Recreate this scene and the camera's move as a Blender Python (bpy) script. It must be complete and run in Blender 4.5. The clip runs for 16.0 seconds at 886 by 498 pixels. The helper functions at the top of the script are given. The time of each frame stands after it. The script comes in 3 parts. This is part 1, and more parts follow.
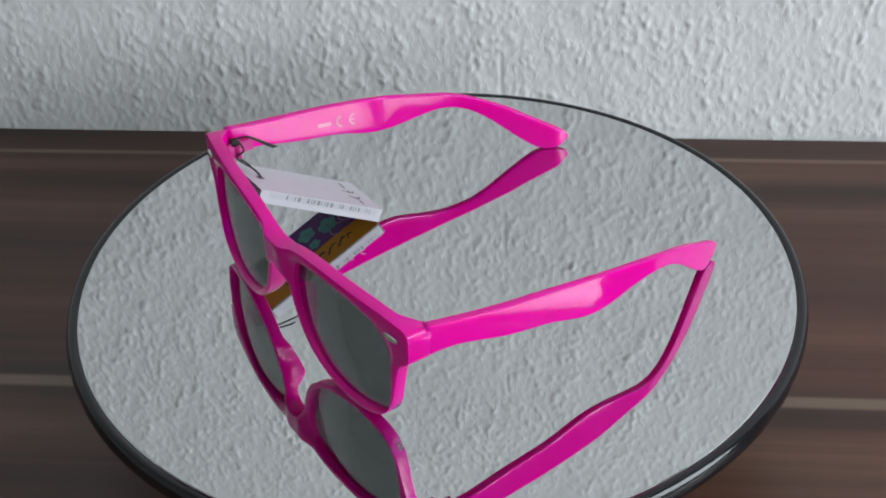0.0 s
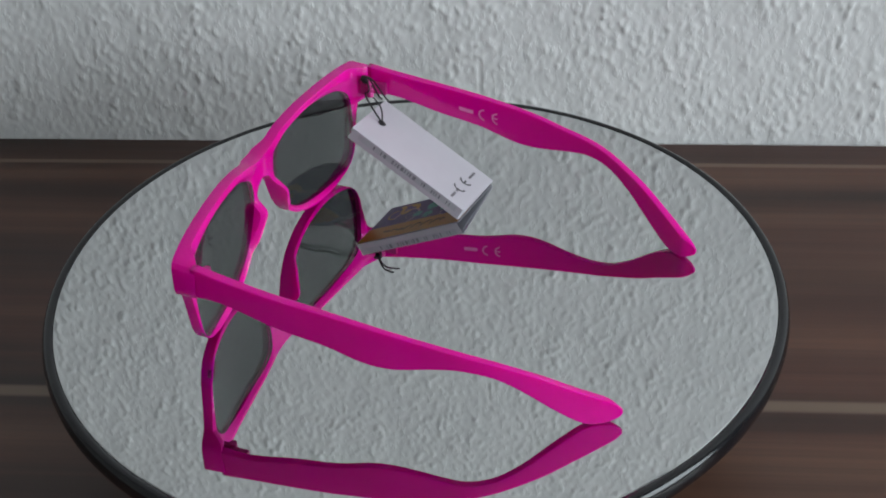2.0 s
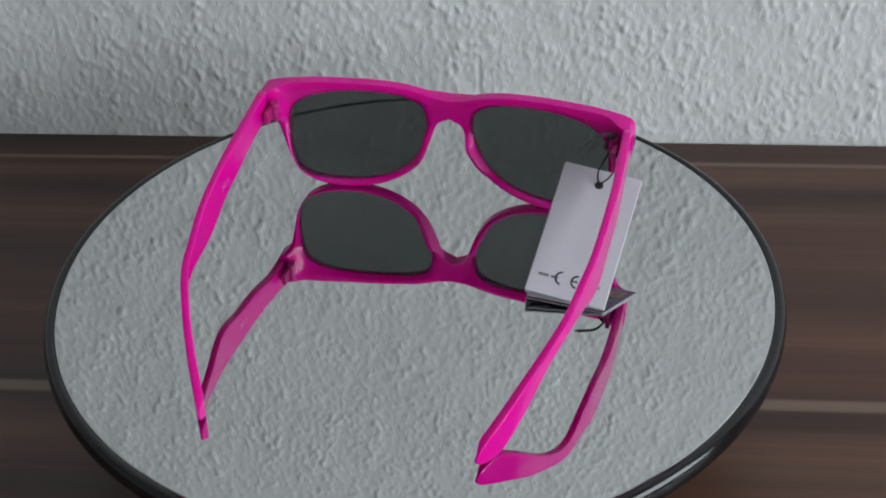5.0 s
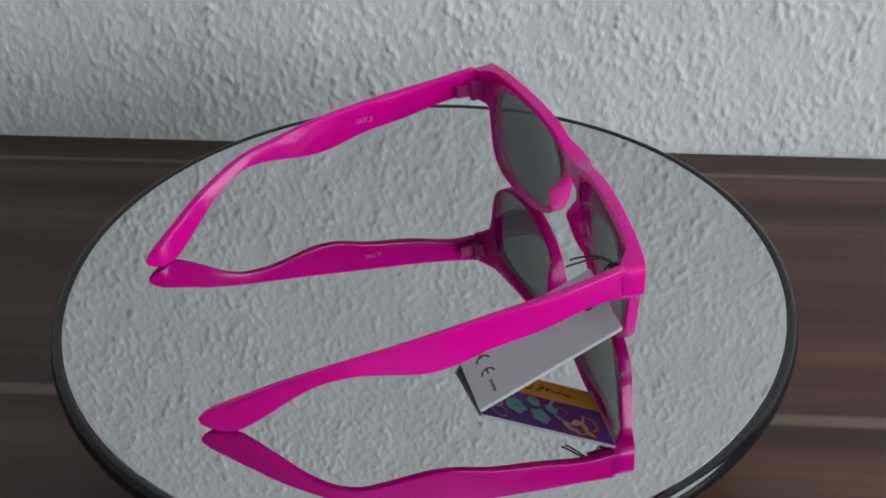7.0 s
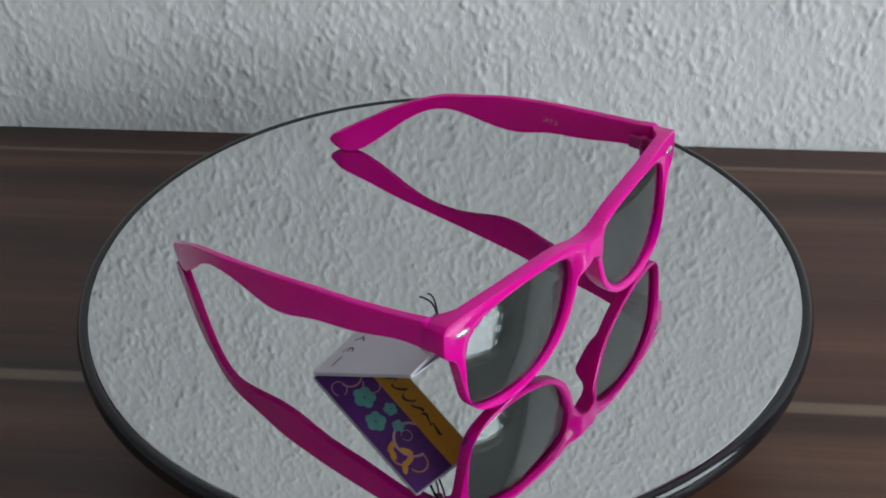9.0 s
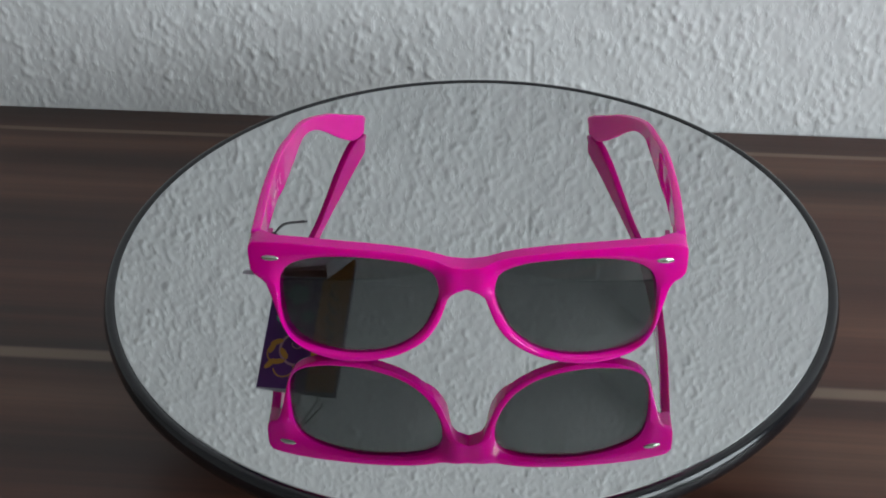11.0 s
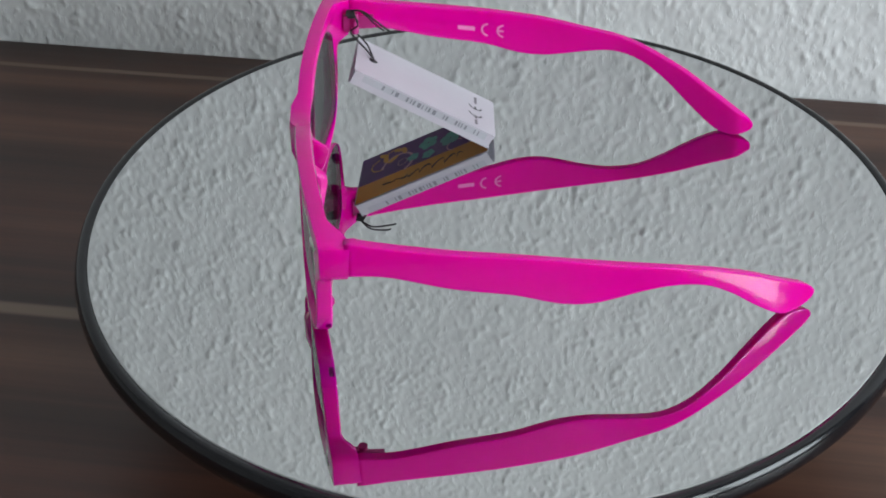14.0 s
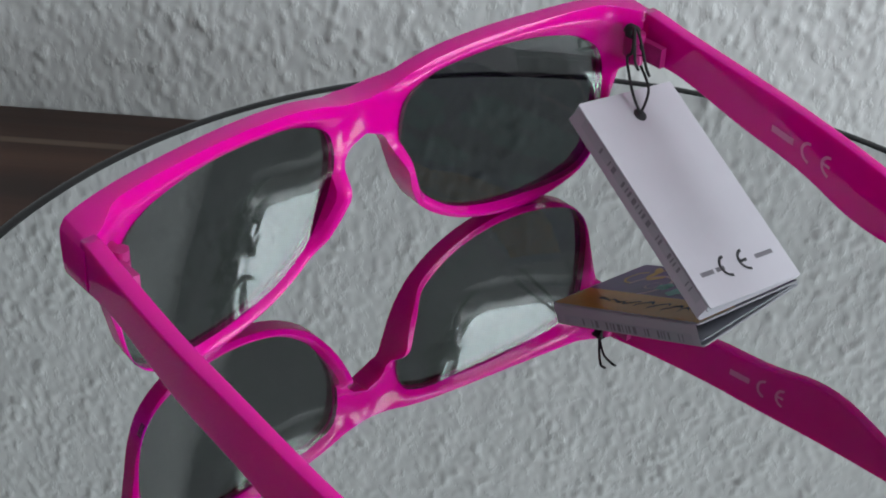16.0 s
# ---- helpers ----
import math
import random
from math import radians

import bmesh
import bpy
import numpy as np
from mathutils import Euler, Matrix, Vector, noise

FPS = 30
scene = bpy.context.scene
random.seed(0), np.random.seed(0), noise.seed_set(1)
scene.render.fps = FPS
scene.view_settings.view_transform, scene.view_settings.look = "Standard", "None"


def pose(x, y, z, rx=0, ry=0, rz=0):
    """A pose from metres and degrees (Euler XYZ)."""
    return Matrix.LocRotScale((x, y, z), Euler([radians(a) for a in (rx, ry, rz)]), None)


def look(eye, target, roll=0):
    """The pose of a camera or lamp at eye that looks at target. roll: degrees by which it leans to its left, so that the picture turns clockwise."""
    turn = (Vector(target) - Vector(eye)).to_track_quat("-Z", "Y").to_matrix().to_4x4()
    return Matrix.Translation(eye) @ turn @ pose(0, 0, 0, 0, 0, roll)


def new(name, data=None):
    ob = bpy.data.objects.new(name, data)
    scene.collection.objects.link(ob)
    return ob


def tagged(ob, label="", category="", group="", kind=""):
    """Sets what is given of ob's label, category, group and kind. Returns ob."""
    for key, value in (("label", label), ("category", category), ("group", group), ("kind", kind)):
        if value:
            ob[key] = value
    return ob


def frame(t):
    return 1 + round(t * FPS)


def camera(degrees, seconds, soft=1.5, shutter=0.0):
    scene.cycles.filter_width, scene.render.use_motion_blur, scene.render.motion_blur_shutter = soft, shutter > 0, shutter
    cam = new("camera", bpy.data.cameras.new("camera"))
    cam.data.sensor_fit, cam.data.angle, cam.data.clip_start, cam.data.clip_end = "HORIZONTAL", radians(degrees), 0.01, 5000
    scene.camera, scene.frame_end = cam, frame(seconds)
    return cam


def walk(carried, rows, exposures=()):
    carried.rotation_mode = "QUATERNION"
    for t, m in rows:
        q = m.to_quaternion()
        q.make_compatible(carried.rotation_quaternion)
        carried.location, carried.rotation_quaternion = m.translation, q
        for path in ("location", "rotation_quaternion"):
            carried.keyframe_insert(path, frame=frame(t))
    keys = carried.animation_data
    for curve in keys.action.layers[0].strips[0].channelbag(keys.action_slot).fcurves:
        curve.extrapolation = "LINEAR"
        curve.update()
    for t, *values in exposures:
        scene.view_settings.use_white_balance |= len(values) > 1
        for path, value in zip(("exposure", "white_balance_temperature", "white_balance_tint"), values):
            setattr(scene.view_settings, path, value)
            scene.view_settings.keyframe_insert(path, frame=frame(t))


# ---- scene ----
cam = camera(31.00, 16.0, soft=1.9)
walk(cam, [
    (0, pose(0.0596, -0.4765, 0.4322, 53.956, 2.186, 5.137)),
    (0.5, pose(0.0618, -0.4738, 0.4250, 54.592, 1.877, 5.271)),
    (1, pose(0.0634, -0.4702, 0.4244, 54.460, 1.912, 5.039)),
    (1.5, pose(0.0616, -0.4747, 0.4271, 54.516, 2.032, 4.320)),
    (2, pose(0.0603, -0.4750, 0.4269, 54.438, 2.129, 4.379)),
    (2.5, pose(0.0595, -0.4768, 0.4293, 54.389, 2.070, 4.323)),
    (3, pose(0.0569, -0.4784, 0.4297, 54.496, 1.806, 4.322)),
    (3.5, pose(0.0568, -0.4777, 0.4309, 54.230, 1.837, 4.280)),
    (6, pose(0.0602, -0.4773, 0.4285, 54.246, 1.494, 4.989)),
    (6.5, pose(0.0598, -0.4750, 0.4274, 54.332, 1.425, 5.455)),
    (7, pose(0.0604, -0.4732, 0.4298, 54.397, 1.460, 5.302)),
    (7.5, pose(0.0574, -0.4774, 0.4308, 54.435, 1.433, 5.202)),
    (8, pose(0.0549, -0.4803, 0.4325, 54.745, 1.159, 5.562)),
    (8.5, pose(0.0551, -0.4795, 0.4320, 54.381, 1.442, 5.456)),
    (9, pose(0.0526, -0.4836, 0.4317, 54.393, 1.263, 5.310)),
    (11.5, pose(0.0464, -0.4861, 0.4293, 53.573, 0.952, 6.278)),
    (12, pose(0.0481, -0.4857, 0.4264, 53.033, 0.922, 6.665)),
    (12.5, pose(0.0465, -0.4806, 0.4266, 52.839, 1.071, 6.556)),
    (13, pose(0.0444, -0.4085, 0.3751, 52.663, 1.136, 8.823)),
    (13.5, pose(0.0511, -0.4182, 0.3781, 53.198, 0.759, 9.494)),
    (14, pose(0.0526, -0.4287, 0.3785, 53.454, 0.484, 8.933)),
    (14.5, pose(0.0509, -0.3997, 0.3573, 53.235, 0.714, 8.574)),
    (15, pose(0.0533, -0.3761, 0.3472, 53.894, -0.169, 7.086)),
    (15.5, pose(0.0330, -0.3270, 0.3290, 52.87, -0.75, 6.10)),
    (16, pose(-0.0050, -0.2445, 0.2812, 54.47, -1.62, 5.39)),
], exposures=[(0.0, 0.15), (0.5, 0.08), (1.5, -0.1), (2.5, -0.2), (3.5, -0.2), (6.0, -0.18), (8.0, -0.18), (9.0, -0.1), (11.5, 0.0), (12.5, 0.1), (13.5, 0.12), (14.5, 0.05), (16.0, -0.1)])

HM = 0.0701        # height of the mirror above the tabletop
WALL_Y = 0.2148    # face of the papered wall
RM = 0.1331 + 0.0003         # radius of the mirror
SPIN = [(0, 307.20), (0.5, 293.90), (1, 280.09), (1.5, 266.69), (2, 252.57), (2.5, 239.18), (3, 224.91), (3.5, 211.41), (4.0, 197.54), (4.5, 183.67), (5.0, 169.80), (5.5, 155.94), (6, 142.07), (6.5, 128.35), (7, 114.39), (7.5, 100.77), (8, 86.85), (8.5, 73.06), (9, 59.27), (9.5, 45.40), (10.0, 31.53), (10.5, 17.66), (11.0, 3.79), (11.5, -10.08), (12, -23.48), (12.5, -37.51), (13, -51.18), (13.5, -64.84), (14, -78.70), (14.5, -92.36), (15, -106.24), (15.5, -120.05), (16, -133.95)]  # seconds, degrees of the turntable

# ---------------------------------------------------------------- light
world = bpy.data.worlds.new("sky")
scene.world = world
world.use_nodes = True
wn = world.node_tree
sky = wn.nodes.new("ShaderNodeTexSky")
sky.sky_type = "NISHITA"
sky.sun_disc = False
sky.sun_elevation, sky.sun_rotation = radians(40), radians(200)
wn.links.new(sky.outputs[0], wn.nodes["Background"].inputs[0])
wn.nodes["Background"].inputs[1].default_value = 0.12
scene.view_settings.exposure = 0.0

# the overcast daylight that enters by the window
EAST_X = 1.35
WIN_Y0, WIN_Y1, WIN_Z0, WIN_Z1 = -1.90, -0.06, 0.14, 1.19
lamp = bpy.data.lights.new("window_daylight", "AREA")
lamp.shape, lamp.size, lamp.size_y = "RECTANGLE", WIN_Y1 - WIN_Y0, WIN_Z1 - WIN_Z0
lamp.energy, lamp.color = 55.0, (0.90, 0.965, 1.0)
daylight = new("window_daylight", lamp)
daylight.matrix_world = look((EAST_X + 0.16, (WIN_Y0 + WIN_Y1) / 2, (WIN_Z0 + WIN_Z1) / 2), (0, (WIN_Y0 + WIN_Y1) / 2, (WIN_Z0 + WIN_Z1) / 2))


# ---------------------------------------------------------------- materials
class Nodes:
    """A small builder of node materials."""

    def __init__(self, name):
        self.mat = bpy.data.materials.new(name)
        self.mat.use_nodes = True
        self.tree = self.mat.node_tree
        self.shader = self.tree.nodes["Principled BSDF"]
        self.out = self.tree.nodes["Material Output"]
        self.coords = self.add("ShaderNodeTexCoord").outputs["Object"]

    def add(self, kind):
        return self.tree.nodes.new(kind)

    def link(self, a, b):
        self.tree.links.new(a, b)

    def put(self, **values):
        for key, value in values.items():
            self.shader.inputs[key.replace("_", " ")].default_value = value

    def mapped(self, scale, turn=(0, 0, 0), shift=(0, 0, 0)):
        m = self.add("ShaderNodeMapping")
        m.inputs["Scale"].default_value = scale
        m.inputs["Rotation"].default_value = turn
        m.inputs["Location"].default_value = shift
        self.link(self.coords, m.inputs["Vector"])
        return m.outputs[0]

    def noise(self, scale, detail=4, rough=0.55, vector=None):
        n = self.add("ShaderNodeTexNoise")
        n.inputs["Scale"].default_value = scale
        n.inputs["Detail"].default_value = detail
        n.inputs["Roughness"].default_value = rough
        self.link(vector or self.coords, n.inputs["Vector"])
        return n.outputs["Fac"]

    def ramp(self, fac, stops):
        r = self.add("ShaderNodeValToRGB")
        e = r.color_ramp.elements
        while len(e) < len(stops):
            e.new(0.5)
        for el, (at, c) in zip(e, stops):
            el.position = at
            el.color = (*c, 1) if len(c) == 3 else c
        self.link(fac, r.inputs[0])
        return r.outputs[0]

    def math(self, op, a, b=0.0, c=0.0):
        m = self.add("ShaderNodeMath")
        m.operation = op
        for i, v in enumerate((a, b, c)):
            if isinstance(v, (int, float)):
                m.inputs[i].default_value = v
            else:
                self.link(v, m.inputs[i])
        return m.outputs[0]

    def mix(self, fac, a, b, blend="MIX"):
        m = self.add("ShaderNodeMix")
        m.data_type, m.blend_type = "RGBA", blend
        for i, v in ((0, fac), (6, a), (7, b)):
            if isinstance(v, (int, float)):
                m.inputs[i].default_value = v
            elif isinstance(v, tuple):
                m.inputs[i].default_value = (*v, 1)
            else:
                self.link(v, m.inputs[i])
        return m.outputs[2]

    def color(self, socket):
        self.link(socket, self.shader.inputs["Base Color"])

    def rough(self, fac, low, high):
        m = self.add("ShaderNodeMapRange")
        m.inputs["To Min"].default_value, m.inputs["To Max"].default_value = low, high
        self.link(fac, m.inputs["Value"])
        self.link(m.outputs[0], self.shader.inputs["Roughness"])

    def bump(self, fac, strength, distance):
        b = self.add("ShaderNodeBump")
        b.inputs["Strength"].default_value = strength
        b.inputs["Distance"].default_value = distance
        self.link(fac, b.inputs["Height"])
        self.link(b.outputs[0], self.shader.inputs["Normal"])


def plain(name, base, rough=0.5, metal=0.0, vary=0.06, scale=60.0):
    n = Nodes(name)
    n.put(Metallic=metal)
    f = n.noise(scale)
    n.color(n.ramp(f, [(0.3, tuple(c * (1 - vary) for c in base)), (0.7, tuple(min(1, c * (1 + vary)) for c in base))]))
    n.rough(n.noise(scale * 3), max(0.02, rough * 0.85), min(1, rough * 1.15))
    return n.mat


def wallpaper():
    n = Nodes("woodchip_wallpaper")
    f = n.noise(14, 3)
    n.color(n.ramp(f, [(0.3, (0.74, 0.75, 0.75)), (0.7, (0.79, 0.80, 0.80))]))
    n.put(Roughness=0.78)
    chips = n.noise(285, 2.0, 0.5, n.mapped((1.25, 1, 0.75), (0, radians(20), 0)))
    sparse = n.ramp(n.noise(70, 2), [(0.36, (0.3, 0.3, 0.3)), (0.56, (1, 1, 1))])
    edge = n.ramp(chips, [(0.54, (0, 0, 0)), (0.70, (1, 1, 1))])
    grain = n.noise(1300, 2)
    n.bump(n.math("MULTIPLY_ADD", grain, 0.03, n.math("MULTIPLY", edge, sparse)), 0.30, 0.0006)
    return n.mat


def laminate():
    n = Nodes("walnut_laminate")
    sep = n.add("ShaderNodeSeparateXYZ")
    n.link(n.coords, sep.inputs[0])
    broad = n.noise(1.0, 3, 0.5, n.mapped((0.9, 26, 1)))
    fine = n.noise(1.0, 5, 0.65, n.mapped((3.0, 240, 1)))
    red = n.noise(1.0, 2, 0.5, n.mapped((0.7, 11, 1), shift=(3, 1.7, 0)))
    base = n.ramp(broad, [(0.38, (0.024, 0.0108, 0.0076)), (0.5, (0.060, 0.0250, 0.0160)), (0.62, (0.108, 0.0510, 0.0320))])
    base = n.mix(n.ramp(red, [(0.45, (0, 0, 0)), (0.7, (1, 1, 1))]), base, (0.100, 0.033, 0.022))
    base = n.mix(0.75, base, n.ramp(fine, [(0.3, (0.38, 0.38, 0.38)), (0.7, (0.66, 0.63, 0.59))]), "OVERLAY")
    # pale veins of the print that run along the board
    drift = n.math("MULTIPLY", n.math("SUBTRACT", n.noise(1.0, 2, 0.5, n.mapped((2.5, 0.4, 1))), 0.5), 0.012)
    for at, half, amount in ((0.0145, 0.0034, 0.75), (0.192, 0.0016, 0.55), (-0.115, 0.002, 0.4)):
        gap = n.math("ABSOLUTE", n.math("SUBTRACT", n.math("ADD", sep.outputs[1], drift), at))
        band = n.add("ShaderNodeMapRange")
        band.interpolation_type = "SMOOTHSTEP"
        for k, v in (("From Min", half * 0.55), ("From Max", half * 1.35), ("To Min", amount), ("To Max", 0.0)):
            band.inputs[k].default_value = v
        n.link(gap, band.inputs["Value"])
        base = n.mix(band.outputs[0], base, (0.215, 0.150, 0.108))
    n.color(base)
    n.rough(fine, 0.28, 0.42)
    n.put(Specular_IOR_Level=0.5)
    n.bump(fine, 0.15, 0.0004)
    return n.mat


def pink_plastic():
    n = Nodes("neon_pink_plastic")
    f = n.noise(120, 3)
    n.color(n.ramp(f, [(0.3, (0.69, 0.0005, 0.290)), (0.7, (0.73, 0.0008, 0.310))]))
    n.rough(n.noise(380, 4), 0.01, 0.04)
    n.put(IOR=1.5, Specular_IOR_Level=0.36, Subsurface_Weight=0.6, Subsurface_Scale=0.004)
    n.shader.inputs["Subsurface Radius"].default_value = (1.0, 0.05, 0.6)
    return n.mat


def smoked_lens():
    n = Nodes("smoked_lens")
    t = n.add("ShaderNodeBsdfTransparent")
    t.inputs[0].default_value = (0.37, 0.385, 0.385, 1)
    g = n.add("ShaderNodeBsdfGlossy")
    g.inputs["Roughness"].default_value = 0.02
    lw = n.add("ShaderNodeLayerWeight")
    lw.inputs["Blend"].default_value = 0.5
    m = n.add("ShaderNodeMixShader")
    n.link(n.math("MULTIPLY_ADD", n.math("POWER", lw.outputs["Facing"], 4.5), 0.55, 0.10), m.inputs[0])
    n.link(t.outputs[0], m.inputs[1])
    n.link(g.outputs[0], m.inputs[2])
    n.link(m.outputs[0], n.out.inputs[0])
    return n.mat


def mirror_glass():
    n = Nodes("mirror_glass")
    n.put(Metallic=1.0)
    f = n.noise(35, 4)
    n.color(n.ramp(f, [(0.3, (0.60, 0.61, 0.61)), (0.7, (0.62, 0.63, 0.63))]))
    n.rough(n.noise(90, 5, 0.7), 0.0, 0.012)
    return n.mat


def window_pane():
    n = Nodes("window_pane")
    t = n.add("ShaderNodeBsdfTransparent")
    t.inputs[0].default_value = (0.95, 0.97, 0.97, 1)
    g = n.add("ShaderNodeBsdfGlossy")
    g.inputs["Roughness"].default_value = 0.01
    lw = n.add("ShaderNodeLayerWeight")
    lw.inputs["Blend"].default_value = 0.5
    m = n.add("ShaderNodeMixShader")
    n.link(n.math("MULTIPLY_ADD", n.math("POWER", lw.outputs["Facing"], 5.0), 0.6, 0.04), m.inputs[0])
    n.link(t.outputs[0], m.inputs[1])
    n.link(g.outputs[0], m.inputs[2])
    n.link(m.outputs[0], n.out.inputs[0])
    return n.mat


M_PAPER, M_WOOD, M_PINK, M_LENS, M_MIRROR = wallpaper(), laminate(), pink_plastic(), smoked_lens(), mirror_glass()
M_BLACK = plain("black_gloss_plastic", (0.006, 0.006, 0.008), 0.13, scale=200)
M_BASE = plain("black_matt_plastic", (0.015, 0.015, 0.016), 0.5, scale=150)
M_STEEL = plain("polished_steel", (0.72, 0.72, 0.70), 0.18, 1.0, scale=400)
M_DARKSTEEL = plain("hinge_steel", (0.46, 0.02, 0.20), 0.3, 0.2, scale=400)
M_CARD = plain("white_coated_card", (0.54, 0.52, 0.575), 0.45, vary=0.02, scale=90)
M_CARDGREY = plain("grey_card_print", (0.47, 0.48, 0.52), 0.5, vary=0.05, scale=120)
M_PURPLE = plain("purple_print", (0.125, 0.028, 0.205), 0.35, vary=0.2, scale=60)
M_ORANGE = plain("orange_print", (0.72, 0.30, 0.012), 0.35, vary=0.12, scale=70)
M_TEAL = plain("teal_print", (0.14, 0.43, 0.39), 0.4, vary=0.12, scale=300)
M_BLUSH = plain("blush_print", (0.62, 0.33, 0.42), 0.4, scale=300)
M_AMBER = plain("amber_print", (0.75, 0.36, 0.06), 0.4, scale=300)
M_GREYINK = plain("grey_ink", (0.16, 0.15, 0.17), 0.5)
M_PALEINK = plain("pale_grey_ink", (0.22, 0.22, 0.25), 0.5)
M_INK_AND_SHADE = plain("black_ink_and_hole_shade", (0.02, 0.02, 0.025), 0.5)
M_MARK = plain("white_print", (0.80, 0.20, 0.49), 0.4)
M_THREAD = plain("black_thread", (0.012, 0.011, 0.013), 0.7, scale=900)
M_PAINT = plain("off_white_paint", (0.42, 0.42, 0.415), 0.8, scale=9)
M_CEIL = plain("white_ceiling_paint", (0.68, 0.68, 0.68), 0.85, scale=7)
M_FLOOR = plain("grey_brown_carpet", (0.16, 0.13, 0.11), 0.95, vary=0.25, scale=240)
M_FRAME = plain("white_window_frame", (0.78, 0.78, 0.76), 0.35)
M_PANE = window_pane()
M_LEAF = plain("dark_green_leaf", (0.045, 0.085, 0.03), 0.45, vary=0.35, scale=40)
M_CLAY = plain("terracotta", (0.36, 0.16, 0.09), 0.8, vary=0.15, scale=50)


# ---------------------------------------------------------------- mesh helpers
def finish(name, bm, material, parent=None, label="", smooth=True):
    """Links a bmesh as one mesh object; a part when it has a parent."""
    bmesh.ops.recalc_face_normals(bm, faces=bm.faces)
    me = bpy.data.meshes.new(name)
    bm.to_mesh(me)
    bm.free()
    if smooth:
        for p in me.polygons:
            p.use_smooth = True
    for m in material if isinstance(material, (list, tuple)) else [material]:
        me.materials.append(m)
    ob = new(name, me)
    if parent:
        ob.parent = parent
    if label:
        tagged(ob, label)
    return ob


def part(name, bm, material, parent, label="", smooth=True):
    return finish(name, bm, material, parent, label, smooth)


def bevelled(ob, width, segments=2, angle=40):
    m = ob.modifiers.new("bevel", "BEVEL")
    m.width, m.segments, m.limit_method, m.angle_limit = width, segments, "ANGLE", radians(angle)
    m.harden_normals = False
    return ob


def box(bm, x0, x1, y0, y1, z0, z1):
    v = [bm.verts.new((x, y, z)) for x in (x0, x1) for y in (y0, y1) for z in (z0, z1)]
    for f in ((0, 1, 3, 2), (4, 6, 7, 5), (0, 4, 5, 1), (2, 3, 7, 6), (0, 2, 6, 4), (1, 5, 7, 3)):
        bm.faces.new([v[i] for i in f])


def lathe(profile, steps=128):
    """A closed body of revolution; a profile point at radius 0 is a pole."""
    bm = bmesh.new()
    rings = []
    for r, z in profile:
        if r < 1e-6:
            rings.append([bm.verts.new((0, 0, z))])
        else:
            rings.append([bm.verts.new((r * math.cos(2 * math.pi * i / steps), r * math.sin(2 * math.pi * i / steps), z)) for i in range(steps)])
    for a, b in zip(rings, rings[1:]):
        for i in range(steps):
            j = (i + 1) % steps
            if len(a) == 1:
                bm.faces.new((a[0], b[i], b[j]))
            elif len(b) == 1:
                bm.faces.new((a[i], a[j], b[0]))
            else:
                bm.faces.new((a[i], a[j], b[j], b[i]))
    return bm


def tube(bm, points, radius, sides=8):
    """A round cord along points."""
    pts = [Vector(p) for p in points]
    rings = []
    for i, p in enumerate(pts):
        d = (pts[min(i + 1, len(pts) - 1)] - pts[max(i - 1, 0)]).normalized()
        a = d.orthogonal().normalized() if i == 0 else (rings[-1][1] - d * rings[-1][1].dot(d)).normalized()
        b = d.cross(a)
        rings.append(([bm.verts.new(p + radius * (a * math.cos(2 * math.pi * k / sides) + b * math.sin(2 * math.pi * k / sides))) for k in range(sides)], a))
    for (r0, _), (r1, _) in zip(rings, rings[1:]):
        for k in range(sides):
            bm.faces.new((r0[k], r0[(k + 1) % sides], r1[(k + 1) % sides], r1[k]))
    bm.faces.new(rings[0][0][::-1])
    bm.faces.new(rings[-1][0])


def spline(keys, n):
    """Catmull-Rom through a list of points, n steps a piece."""
    out = []
    k = [keys[0], *keys, keys[-1]]
    for a, b, c, d in zip(k, k[1:], k[2:], k[3:]):
        for i in range(n):
            t = i / n
            out.append(tuple(0.5 * (2 * q + (r - p) * t + (2 * p - 5 * q + 4 * r - s) * t * t + (3 * q - p - 3 * r + s) * t ** 3)
                             for p, q, r, s in zip(a, b, c, d)))
    out.append(tuple(keys[-1]))
    return out


def smoothstep(a, b, x):
    t = min(1.0, max(0.0, (x - a) / (b - a)))
    return t * t * (3 - 2 * t)


def arc_strip(bm, place, r0, r1, a0, a1, steps=20):
    """A flat ring piece; place(u, v) gives the point."""
    prev = None
    for i in range(steps + 1):
        a = radians(a0 + (a1 - a0) * i / steps)
        pair = [bm.verts.new(place(r * math.cos(a), r * math.sin(a))) for r in (r0, r1)]
        if prev:
            bm.faces.new((prev[0], prev[1], pair[1], pair[0]))
        prev = pair


def quad(bm, place, u0, u1, v0, v1):
    bm.faces.new([bm.verts.new(place(u, v)) for u, v in ((u0, v0), (u1, v0), (u1, v1), (u0, v1))])


def ce_mark(bm, place, height):
    """The two round letters C and E, centred."""
    r = height / 2
    for shift in (-0.62 * height, 0.45 * height):
        def at(u, v, s=shift):
            return place(u + s + 0.1 * height, v)
        arc_strip(bm, at, r * 0.74, r, 95, 265)
        if shift > 0:
            quad(bm, at, -r * 0.9, -r * 0.05, -r * 0.13, r * 0.13)


